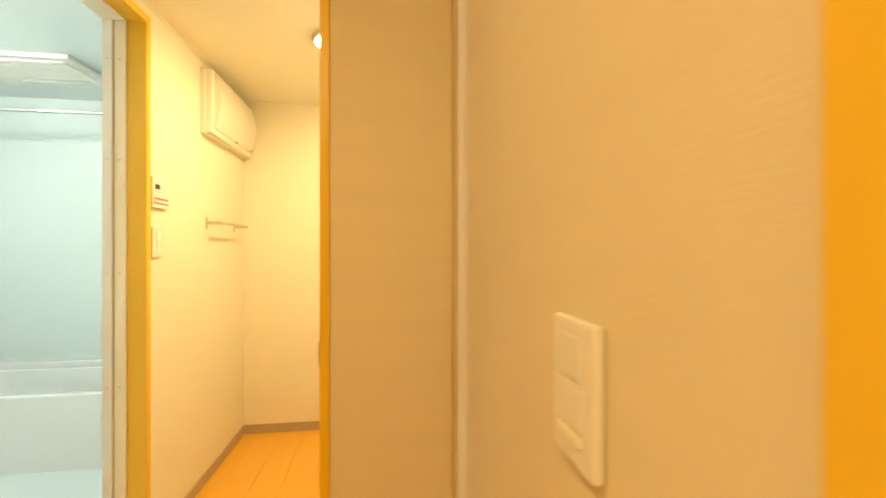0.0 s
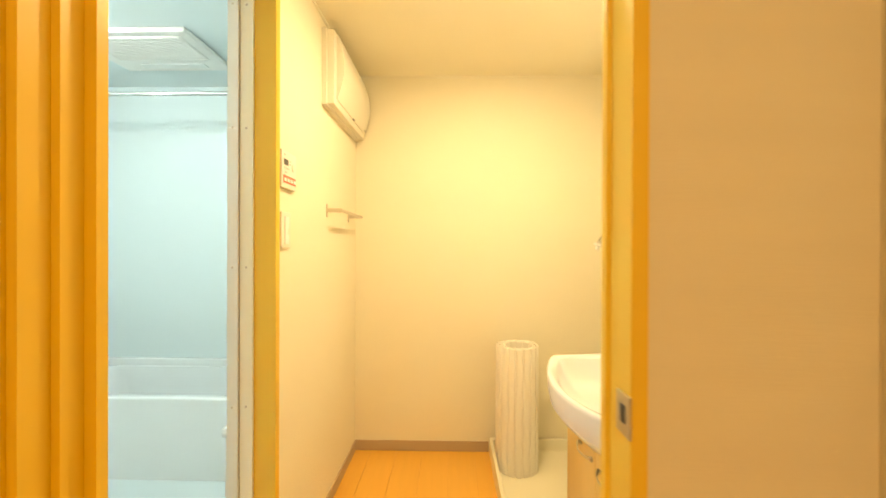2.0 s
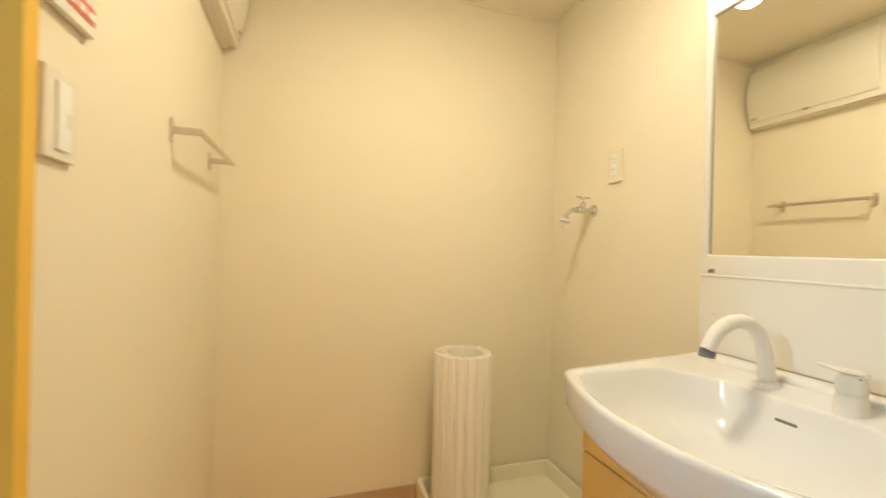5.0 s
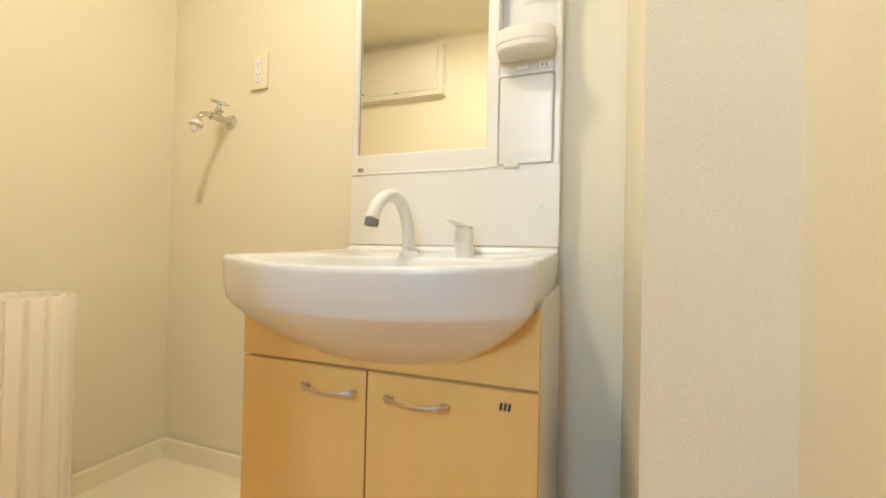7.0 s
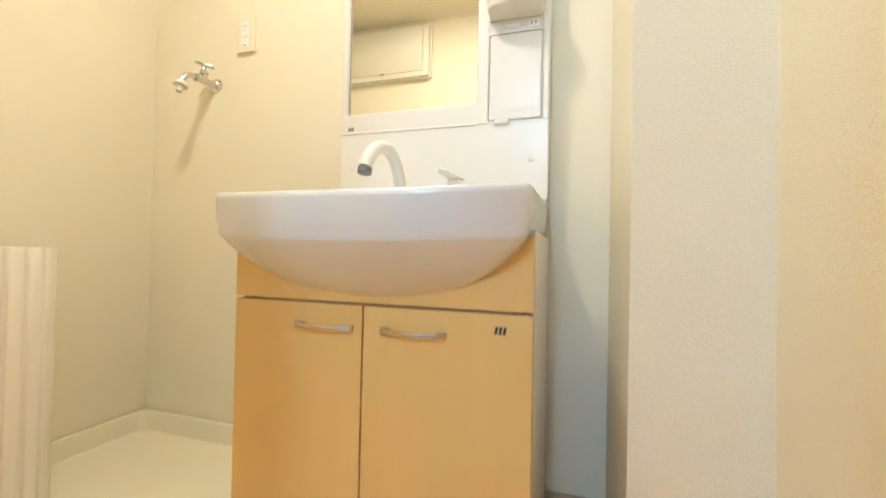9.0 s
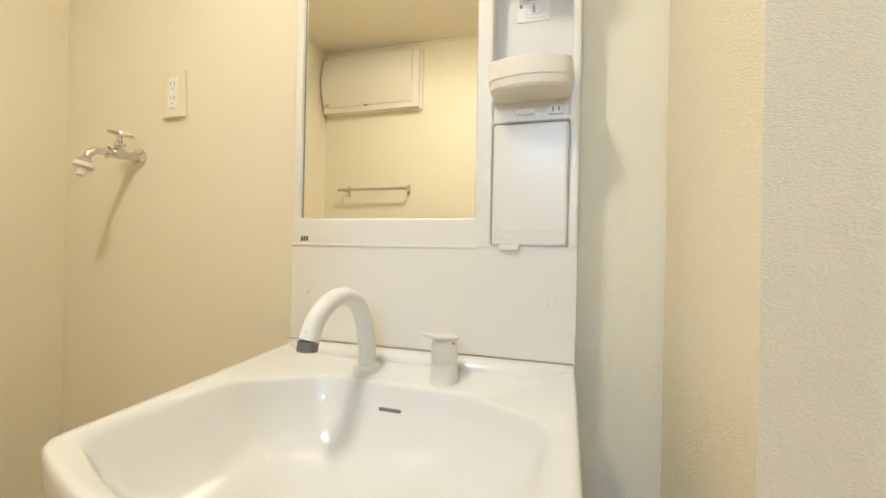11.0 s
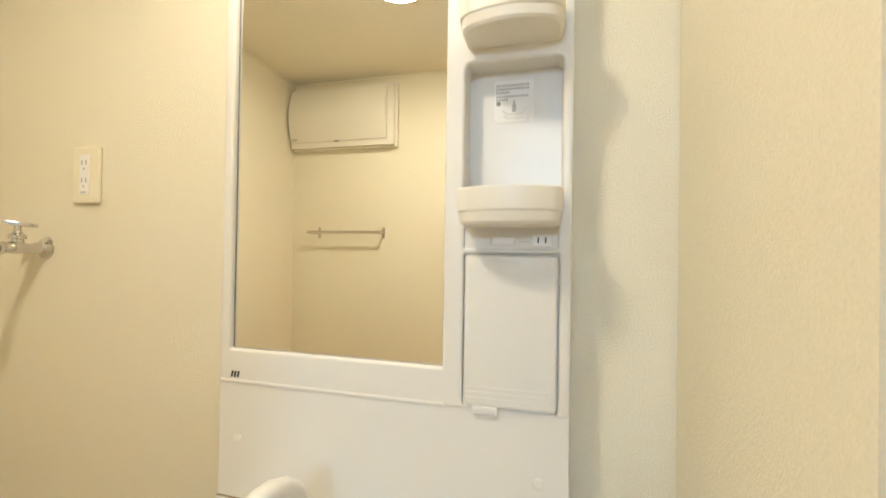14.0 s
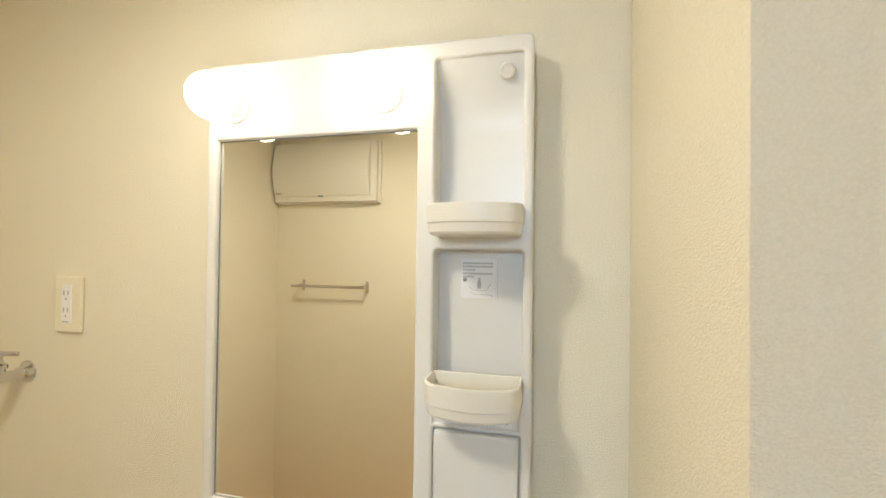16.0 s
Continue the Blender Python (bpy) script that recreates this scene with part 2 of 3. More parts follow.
# hall door frame and leaf at the side
door2 = thing("door_2", (0.55, -0.70, 0), "closed honey-coloured wooden door in the hall", "door")
tagged(door2, kind="structure")
part("frame", boxes((0.500, 0.60, -0.306, -0.266, 0, 2.05), (0.500, 0.60, -1.166, -1.126, 0, 2.05), (0.500, 0.60, -1.126, -0.306, 2.0, 2.05), bevel=0.002), FRAME, door2)
part("leaf", boxes((0.530, 0.565, -1.122, -0.310, 0.005, 1.996), bevel=0.002), FRAME, door2)

# bathroom opening: casing, aluminium door frame
bdoor = thing("door_3", (XW, 1.02, 0), "pale bathroom door frame in honey wood casing", "door frame")
tagged(bdoor, kind="structure")
part("casing", boxes((XW - 0.06, XW + 0.010, 1.340, 1.368, 0, 2.135), (XW - 0.06, XW + 0.010, 0.675, 0.705, 0, 2.135), (XW - 0.06, XW + 0.010, 0.705, 1.340, 2.105, 2.135), bevel=0.0012), FRAME, bdoor)
# Light put into the strips' colours: cream where warm-lit, grey towards the bath
part("door_frame", boxes((-0.685, XW - 0.0605, 1.333, 1.368, 0, 2.125), (-0.722, XW - 0.0605, 0.68, 0.712, 0, 2.125), (-0.722, XW - 0.0605, 0.712, 1.326, 2.098, 2.125), bevel=0.001), BATHFRAME_LIT, bdoor, "pale frame strip with screws, warm light in its colour")
part("inner_frame", boxes((-0.722, -0.6875, 1.326, 1.372, 0, 2.10), bevel=0.001), ALU, bdoor)
part("gasket", boxes((-0.6874, -0.6851, 1.3345, 1.365, 0, 2.098)), SEAL, bdoor, "dark rubber gasket")
for z in (0.25, 0.686, 1.125, 1.563, 1.95):
    for x, y in ((-0.665, 1.333), (-0.705, 1.326)):
        part("screw", lathe(bmesh.new(), (x, y + 0.0005, z), (0, -1, 0), [(0, 0.004), (0.001, 0.0038), (0.0018, 0.002)], 12), SATIN, bdoor)

# bathroom shell
solid("bath_floor", boxes((BX - 0.05, -0.722, BS - 0.05, BN + 0.05, -0.05, 0.0)), BATHPANEL, "pale moulded bathroom floor", "floor")
solid("bath_ceiling", boxes((BX - 0.05, -0.70, BS - 0.05, BN + 0.05, BH, BH + 0.04)), BATHPANEL, "white bathroom ceiling panel", "ceiling")
solid("bath_wall_north", boxes((BX - 0.05, -0.70, BN, BN + 0.05, 0, BH)), BATHPANEL, "pale blue-white bathroom wall panel", "wall")
solid("bath_wall_west", boxes((BX - 0.05, BX, BS, BN, 0, BH)), BATHPANEL, "pale blue-white bathroom wall panel", "wall")
solid("bath_wall_south", boxes((BX - 0.05, -0.70, BS - 0.05, BS, 0, BH)), BATHPANEL, "pale blue-white bathroom wall panel", "wall")
solid("bath_wall_east", boxes((-0.722, -0.70, 1.374, BN, 0, BH), (-0.722, -0.70, BS, 1.374, 2.122, BH)), BATHPANEL, "pale blue-white bathroom wall panel", "wall")


# ---- washstand ----
def rounded(points, radius, steps=6):
    """A closed outline with rounded corners; radius is one number or one for each corner."""
    out, n = [], len(points)
    for i, p in enumerate(points):
        p = Vector(p)
        a, b = Vector(points[i - 1]), Vector(points[(i + 1) % n])
        r = radius[i] if isinstance(radius, (list, tuple)) else radius
        if r <= 0:
            out.append(p)
            continue
        u, w = (a - p), (b - p)
        d = min(r, u.length * 0.45, w.length * 0.45)
        s, e = p + u.normalized() * d, p + w.normalized() * d
        for k in range(steps + 1):
            q = k / steps
            out.append(s * (1 - q) ** 2 + p * 2 * q * (1 - q) + e * q * q)
    return out


def reach(outline, centre, angle):
    """How far the outline lies from centre in that direction."""
    d = Vector((math.cos(angle), math.sin(angle)))
    best = 0.0
    for i, p in enumerate(outline):
        q = outline[(i + 1) % len(outline)]
        e = q - p
        den = d.x * e.y - d.y * e.x
        if abs(den) < 1e-9:
            continue
        r = p - centre
        t = (r.x * e.y - r.y * e.x) / den
        s = (r.x * d.y - r.y * d.x) / den
        if -1e-6 <= s <= 1 + 1e-6 and t > best:
            best = t
    return best


YC, RIM = 1.305, 0.786
FRONT = [(0.358 - 0.068 * (1 - (k / 8) ** 2), YC + 0.304 * k / 8) for k in range(-8, 9)]
BASIN_OUT = rounded([(0.798, YC - 0.304)] + FRONT + [(0.798, YC + 0.304)], [0.004] + [0.025] + [0] * 15 + [0.025] + [0.004], 5)
INNER_FRONT = [(0.385 - 0.066 * (1 - (k / 8) ** 2), YC + 0.276 * k / 8) for k in range(-8, 9)]
BOWL = rounded([(0.690, YC - 0.135), (0.600, YC - 0.266)] + INNER_FRONT + [(0.600, YC + 0.266), (0.690, YC + 0.135)], [0.022, 0.035, 0.05] + [0] * 15 + [0.05, 0.035, 0.022], 6)


def basin_rings():
    c, n = Vector((0.52, YC)), 144
    ang = [math.tau * k / n for k in range(n)]
    out = [reach(BASIN_OUT, c, a) for a in ang]
    inn = [reach(BOWL, c, a) for a in ang]

    def ring(f):
        pts = []
        for k, a in enumerate(ang):
            r, z = f(out[k], inn[k], a)
            bulge = min(1.0, max(0.0, (0.358 - c.x - out[k] * math.cos(a)) / 0.068))
            z -= 0.012 * bulge * min(1.0, max(0.0, (z - 0.66) / 0.05)) * min(1.0, r / out[k] * 1.1)
            z += 0.05 * max(0.0, c.x + r * math.cos(a) - 0.358) * min(1.0, (r / out[k]) ** 5) * min(1.0, max(0.0, (z - 0.66) / 0.05))
            pts.append((c.x + r * math.cos(a), c.y + r * math.sin(a), z))
        return pts
    rings = []
    for s in (0.30, 0.5, 0.65, 0.78, 0.88, 0.94, 0.975, 0.992):          # rounded underside
        rings.append(ring(lambda o, i, a, s=s: (o * s - 0.0048, 0.714 - 0.143 * (1 - s ** 2) ** 0.80)))
    rings.append(ring(lambda o, i, a: (o - 0.0066, 0.7180)))
    rings.append(ring(lambda o, i, a: (o - 0.0046, 0.7230)))
    rings.append(ring(lambda o, i, a: (o - 0.0020, 0.7400)))
    rings.append(ring(lambda o, i, a: (o, RIM - 0.012)))
    rings.append(ring(lambda o, i, a: (o - 0.0015, RIM - 0.004)))
    rings.append(ring(lambda o, i, a: (o - 0.006, RIM)))
    rings.append(ring(lambda o, i, a: (max(i + 0.010, o - 0.014), RIM)))
    def fall(o, i):
        return 0.009 * min(1.0, max(0.0, (0.060 - (o - i)) / 0.025))
    rings.append(ring(lambda o, i, a: (max(i + 0.008, o - 0.020), RIM - 0.25 * fall(o, i))))
    rings.append(ring(lambda o, i, a: (i + 0.005, RIM - 0.001 - 0.62 * fall(o, i))))
    rings.append(ring(lambda o, i, a: (i + 0.001, RIM - 0.004 - 0.9 * fall(o, i))))
    rings.append(ring(lambda o, i, a: (i - 0.003, RIM - 0.009 - fall(o, i))))
    for s, d in ((0.965, 0.027), (0.93, 0.045), (0.86, 0.070), (0.76, 0.092), (0.62, 0.110), (0.45, 0.121), (0.25, 0.127), (0.08, 0.130)):
        rings.append(ring(lambda o, i, a, s=s, d=d: (i * s, RIM - d)))
    return rings


stand = thing("washstand_cabinet", (0.62, YC, 0), "maple-look two-door washstand cabinet with white sides", "washstand")
CF, CL, CR = 0.420, 1.606, 1.000
for ya in (CL - 0.016, CR):
    part("side_panel", boxes((CF + 0.020, XE - 0.004, ya, ya + 0.016, 0.0, 0.72), bevel=0.001), SIDEWHITE, stand, "white laminate side panel")
part("plinth", boxes((CF + 0.045, CF + 0.06, CR + 0.016, CL - 0.016, 0.0, 0.12), bevel=0.001), SIDEWHITE, stand, "white plinth board")
part("bottom_panel", boxes((CF + 0.022, XE - 0.01, CR + 0.016, CL - 0.016, 0.12, 0.136), bevel=0.001), SIDEWHITE, stand)
bm, N = bmesh.new(), 24
rows = []
for k in range(N + 1):
    y = CR + 0.001 + (CL - CR - 0.002) * k / N
    d = min(1.0, abs(y - YC) / 0.300)
    top = 0.712 - 0.097 * (1 - d * d) ** 0.78
    rows.append([(CF, y, 0.583), (CF, y, top), (CF + 0.018, y, top), (CF + 0.018, y, 0.583)])
part("front_panel", loft(bm, rows, True, True), CABWOOD, stand)
part("rail", boxes((CF + 0.007, CF + 0.03, CR + 0.016, CL - 0.016, 0.5772, 0.5828)), SEAM, stand)


def handle(y, z, parent):
    """A bow of flat strip with two broad feet on the door."""
    bm, rings = bmesh.new(), []
    for k in range(25):
        q = k / 24
        bow = math.sin(math.pi * q)
        foot = max(0.0, 1 - min(q, 1 - q) / 0.24)
        x = CF - 0.0045 - 0.021 * bow ** 0.8
        hw, ht = 0.0033 + 0.0026 * min(1.0, foot * 1.6), 0.0018 + 0.0024 * foot
        yy = y + 0.062 * (1 - 2 * q)
        o = rounded([(x - ht, z - hw), (x + ht, z - hw), (x + ht, z + hw), (x - ht, z + hw)], min(hw, ht) * 0.8, 3)
        rings.append([(p.x, yy, p.y) for p in o])
    part("handle", loft(bm, rings, True, True), SATIN, parent, "satin metal bow handle", smooth=50)
    for e in (-1, 1):
        part("foot", boxes((CF - 0.0048, CF + 0.0005, y + e * 0.053 - 0.008, y + e * 0.053 + 0.008, z - 0.0050, z + 0.0050), bevel=0.0015), SATIN, parent)


for ya, yb, hy in ((1.3125, CL - 0.001, 1.392), (CR + 0.001, 1.3095, 1.210)):
    leaf = part("door", boxes((CF, CF + 0.018, ya, yb, 0.108, 0.577), bevel=0.0015), CABWOOD, stand)
    handle(hy, 0.535, leaf)
def maker_mark(x, y, z, w, h, parent):
    """Three slanted dark strokes, the maker's badge."""
    bm = bmesh.new()
    for k in range(3):
        ya = y + w / 2 - k * w / 3
        yb = ya - w / 3 + 0.0026
        loft(bm, [[(q, ya, z - h / 2), (q, yb, z - h / 2), (q, yb - 0.0022, z + h / 2), (q, ya - 0.0022, z + h / 2)] for q in (x - 0.0010, x)], True, True)
    part("maker_mark", bm, DARK, parent)


maker_mark(CF, 1.054, 0.5500, 0.021, 0.0125, stand)

sink = thing("wash_basin", (0.55, YC, 0.60), "glossy white bowed wash basin on the cabinet", "basin")
part("bowl", loft(bmesh.new(), basin_rings(), True, True), CERAMIC, sink, smooth=60)
bm, rows = bmesh.new(), []
for k in range(41):
    y = YC - 0.300 + 0.600 * k / 40
    e = min(1.0, (0.300 - abs(y - YC)) / 0.070)
    w = e * e * (3 - 2 * e)
    lip = 0.024 * w + 0.004
    rows.append([(0.799, y, 0.795), (0.799 - lip - 0.006, y, 0.795), (0.799 - lip - 0.005, y, 0.8035), (0.799 - lip, y, 0.8075 + 0.002 * w), (0.799 - lip * 0.72, y, 0.8105 + 0.004 * w),
                 (0.799 - lip * 0.40, y, 0.8115 + 0.0050 * w), (0.799 - lip * 0.1, y, 0.8175), (0.799, y, 0.8175)])
part("back_ledge", loft(bm, rows, True, True), CERAMIC, sink, smooth=70)
part("joint", boxes((0.7975, 0.800, YC - 0.299, YC + 0.299, 0.8176, 0.8189)), SEAM, sink, "thin brown joint under the splashback")
part("overflow", boxes((0.6768, 0.696, 1.283, 1.327, 0.7375, 0.7465), bevel=0.004), SEAL, sink, "dark overflow slot")
part("drain", lathe(bmesh.new(), (0.52, YC, 0.6555), (0, 0, 1), [(0, 0.030), (0.002, 0.030), (0.003, 0.024), (0.003, 0.004)]), CHROME, sink, "chrome drain ring")

spout = thing("swan_neck_faucet", (0.728, 1.376, RIM), "white swan-neck faucet with grey spray tip", "faucet")
NECK = [(0.728, 1.376, 0.790), (0.727, 1.376, 0.830), (0.722, 1.377, 0.868), (0.713, 1.379, 0.895), (0.700, 1.381, 0.915), (0.682, 1.383, 0.9285), (0.662, 1.386, 0.9355), (0.641, 1.389, 0.9350),
        (0.622, 1.392, 0.9285), (0.606, 1.395, 0.9175), (0.594, 1.398, 0.9035), (0.587, 1.400, 0.886), (0.5815, 1.401, 0.873)]
part("base", lathe(bmesh.new(), (0.728, 1.376, RIM - 0.004), (0, 0, 1), [(0, 0.028), (0.010, 0.027), (0.020, 0.023), (0.022, 0.017)]), WHITE, spout)
part("neck", tube(bmesh.new(), NECK, [0.0165] * 3 + [0.0155] * 7 + [0.0156, 0.0157, 0.0158], 20), WHITE, spout, smooth=50)
part("tip", tube(bmesh.new(), [(0.5812, 1.401, 0.8725), (0.5785, 1.4015, 0.8585), (0.5783, 1.4015, 0.857)], [0.0163, 0.0163, 0.013], 20), SEAL, spout, "dark grey spray tip")
part("seam", tube(bmesh.new(), [(0.6230, 1.3919, 0.9290), (0.6211, 1.3922, 0.9280)], 0.0159, 20), ALU, spout)
part("mark", boxes((0.5715, 1e-3 + 0.5725, 1.3985, 1.4005, 0.884, 0.891)), GREY, spout)

lever = thing("mixer_lever", (0.722, 1.223, RIM), "white single-lever mixer handle beside the faucet", "faucet")
LZ = RIM + 0.013
part("body", lathe(bmesh.new(), (0.722, 1.223, RIM - 0.005), (0, 0, 1), [(0, 0.0275), (0.008, 0.0262), (0.040, 0.0245), (0.043, 0.0235), (0.0435, 0.020)]), WHITE, lever)
part("ring", lathe(bmesh.new(), (0.722, 1.223, LZ + 0.025), (0, 0, 1), [(0, 0.0222), (0.008, 0.0222), (0.009, 0.020)]), ALU, lever, "pale grey ring")
part("cap", lathe(bmesh.new(), (0.722, 1.223, LZ + 0.0325), (0, 0, 1), [(0, 0.0232), (0.001, 0.0240), (0.012, 0.0236), (0.024, 0.0222), (0.032, 0.018), (0.036, 0.008)]), WHITE, lever, smooth=50)
bm, rings = bmesh.new(), []
tip_way = Vector((-0.920, 0.392))
for k in range(15):
    q = k / 14
    along = -0.026 + 0.086 * q
    half = 0.0205 * (1 - (2 * q - 1) ** 6) ** 0.5 * (1.0 - 0.34 * q) + 0.0008
    thick = 0.0062 - 0.0026 * q
    zc = LZ + 0.0655 + 0.012 * q * q + 0.004 * q - (0.004 * (1 - q / 0.2) ** 2 if q < 0.2 else 0.0)
    ring = []
    for m in range(16):
        c, d = math.cos(m * math.tau / 16), math.sin(m * math.tau / 16)
        ring.append((0.722 + tip_way.x * along - tip_way.y * half * c, 1.223 + tip_way.y * along + tip_way.x * half * c, zc + thick * d))
    rings.append(ring)
part("grip", loft(bm, rings, True, True), WHITE, lever, smooth=60)
part("dot", lathe(bmesh.new(), (0.7045, 1.2020, LZ + 0.0615), (-0.7, -0.7, 0.1), [(0, 0.0022), (0.0012, 0.0020)], 10), GREY, lever)

# ---- mirror panel above the basin ----
panel = thing("mirror_panel", (0.80, YC, 0.822), "white moulded mirror panel with side shelves above basin", "mirror cabinet")
YL, YR = 1.602, 1.002
part("splashback", boxes((0.7980, XE - 0.003, YR, YL, 0.8190, 1.030), bevel=0.003), WHITE, panel)
XF = 0.7965


def opening(y0, y1, z0, z1, r, grow):
    o = rounded([(y0 - grow, z0 - grow), (y1 + grow, z0 - grow), (y1 + grow, z1 + grow), (y0 - grow, z1 + grow)], max(0.001, r + grow), 5)
    return [(p.x, p.y) for p in o]


def moulding(bm, hole, depth, back=True, sign=1.0):
    """Rounded edge of one opening (or, with sign -1, of the panel), down to depth; returns its front loop."""
    steps = ((0.005, XF), (0.0025, XF + 0.0008), (0.0008, XF + 0.0025), (0.0, XF + 0.005), (0.0, depth))
    rings = [[bm.verts.new((x, y, z)) for y, z in opening(*hole, sign * g)] for g, x in steps]
    n = len(rings[0])
    for q, w in zip(rings, rings[1:]):
        for k in range(n):
            bm.faces.new((q[k], q[(k + 1) % n], w[(k + 1) % n], w[k]))
    if back:
        bm.faces.new(rings[-1])
    return [bm.edges.get((rings[0][k], rings[0][(k + 1) % n])) for k in range(n)]


bm = bmesh.new()
loops = moulding(bm, (YR, YL, 1.022, 1.886, 0.012), XE - 0.003, False, -1.0)
for hole, depth, back in (((1.1905, 1.5805, 1.0815, 1.7440, 0.003), 0.8165, False), ((1.017, 1.160, 1.598, 1.858, 0.008), 0.842, True), ((1.017, 1.160, 1.318, 1.545, 0.010), 0.838, True),
                          ((1.022, 1.158, 1.2645, 1.300, 0.004), 0.7995 + 0.002, True), ((1.0190, 1.1585, 1.0275, 1.2570, 0.008), 0.805, True)):
    loops += moulding(bm, hole, depth, back)
bmesh.ops.triangle_fill(bm, edges=loops, use_beauty=True, normal=(-1, 0, 0))
part("frame", bm, WHITE, panel, smooth=35)
part("lip", boxes((0.7952, 0.801, 1.186, YL - 0.002, 1.0215, 1.0285), bevel=0.0025), WHITE, panel)
bm = bmesh.new()
curve = [(0.803 + 0.0388 * math.sin(math.pi / 2 * k / 8), 1.860 - 0.115 * k / 8) for k in range(9)]
loft(bm, [[(x, 1.017, z), (x, 1.160, z), (0.8445, 1.160, z), (0.8445, 1.017, z)] for x, z in curve], True, True)
part("niche_slope", bm, WHITE, panel)
part("mirror", boxes((0.8065, 0.8120, 1.188, 1.590, 1.078, 1.748)), MIRROR, panel, "clear mirror glass")
part("seal", boxes((0.8050, 0.8064, 1.1905, 1.1917, 1.0815, 1.7440), (0.8050, 0.8064, 1.5793, 1.5805, 1.0815, 1.7440), (0.8050, 0.8064, 1.1917, 1.5793, 1.0815, 1.0827),
                   (0.8050, 0.8064, 1.1917, 1.5793, 1.7428, 1.7440)), GREY, panel, "thin dark mirror edge")
flap = part("cabinet_door", boxes((0.7915, 0.806, 1.0208, 1.1567, 1.0290, 1.2552), bevel=0.007), WHITE, panel, "white flap of the small side cabinet")
part("groove", boxes(*[(0.7905, 0.7925, 1.030, 1.152, z, z + 0.002) for z in (1.0420, 1.0500, 1.0580)], bevel=0.0006), WHITE, flap)
part("pull_tab", boxes((0.7895, 0.802, 1.104, 1.142, 1.0200, 1.0310), bevel=0.003), WHITE, flap)
sw = part("rocker_switch", boxes((0.7945, 0.803, 1.083, 1.115, 1.2715, 1.2815), bevel=0.001), PAPER, panel, "white rocker switch")
part("rocker", boxes((0.7925, 0.796, 1.098, 1.111, 1.2730, 1.2800), bevel=0.001), PAPER, sw)
ol = part("socket", boxes((0.7955, 0.803, 1.031, 1.057, 1.2690, 1.2855), bevel=0.001), PAPER, panel, "white two-pin socket")
part("slot", boxes((0.7948, 0.7957, 1.0375, 1.0398, 1.2735, 1.2815), (0.7948, 0.7957, 1.0480, 1.0503, 1.2735, 1.2815)), DARK, ol)
for ya, yb, za, zb in ((1.062, 1.078, 1.275, 1.276), (1.117, 1.119, 1.2725, 1.275), (1.117, 1.119, 1.2775, 1.280)):
    part("switch_print", boxes((0.8008, 0.8017, ya, yb, za, zb)), FAINT, panel)
maker_mark(XF, 1.567, 1.0375, 0.019, 0.0105, panel)
for y in (1.045, 1.562):
    part("screw_cap", lathe(bmesh.new(), (0.7985, y, 0.926), (-1, 0, 0), [(0, 0.0085), (0.0015, 0.008), (0.003, 0.005)]), WHITE, panel)
part("cover_cap", lathe(bmesh.new(), (0.813, 1.045, 1.834), (-1, 0, -0.4), [(0, 0.0125), (0.005, 0.0122), (0.007, 0.0105), (0.0072, 0.0085), (0.0055, 0.008)]), WHITE, panel)


def tray(z, h):
    """A shallow bowed shelf tray hung in the column."""
    def out(inset, zz, b=0.0):
        o = rounded([(0.806 - b, 1.016 + inset), (0.736 + inset, 1.016 + inset), (0.717 + inset, 1.0885), (0.736 + inset, 1.161 - inset), (0.806 - b, 1.161 - inset)], [0, 0.026, 0.07, 0.026, 0], 7)
        return [(p.x, p.y, zz) for p in o]
    bm = bmesh.new()
    loft(bm, [out(0.011, z), out(0.006, z + 0.0012), out(0.0032, z + 0.005), out(0.0024, z + 0.012), out(0.0018, z + 0.0180), out(0.0004, z + 0.0192), out(0.0, z + 0.021), out(0.0, z + h - 0.002), out(0.001, z + h),
              out(0.003, z + h, 0.003), out(0.0042, z + h - 0.002, 0.004), out(0.008, z + 0.012, 0.006), out(0.020, z + 0.006, 0.012)], True, True)
    part("tray", bm, CREAM, panel, "cream plastic shelf tray", smooth=30)


tray(1.296, 0.051)
tray(1.565, 0.047)

sticker = thing("care_label", (0.84, 1.09, 1.50), "small white printed care label in the niche", "label")
LT = 1.530
part("sheet", boxes((0.8365, 0.8375, 1.060, 1.121, LT - 0.066, LT)), PAPER, sticker)
rows = []
for drop, end, glyph in ((0.006, 1.064, 0.0032), (0.0115, 1.067, 0.0032), (0.017, 1.094, 0.0032), (0.0235, 1.066, 0.0028), (0.0285, 1.096, 0.0028)):
    y = 1.118
    while y - glyph > end:
        rows.append((0.8357, 0.8366, y - glyph, y, LT - drop - 0.0030, LT - drop))
        y -= glyph + 0.0011
part("print", boxes(*rows), FAINT, sticker)
part("warning_dot", lathe(bmesh.new(), (0.8366, 1.1145, LT - 0.0355), (-1, 0, 0), [(0, 0.0036), (0.0009, 0.0036)], 16), GREY, sticker)
bm = boxes((0.8357, 0.8366, 1.087, 1.093, LT - 0.050, LT - 0.038), (0.8357, 0.8366, 1.0885, 1.0915, LT - 0.038, LT - 0.032))
tube(bm, [(0.8362, 1.108, LT - 0.047), (0.8362, 1.100, LT - 0.053), (0.8362, 1.078, LT - 0.053), (0.8362, 1.070, LT - 0.041)], 0.0004, 6)
tube(bm, [(0.8362, 1.106, LT - 0.056), (0.8362, 1.098, LT - 0.060), (0.8362, 1.070, LT - 0.060), (0.8362, 1.067, LT - 0.064)], 0.0004, 6)
part("drawing", bm, FAINT, sticker)

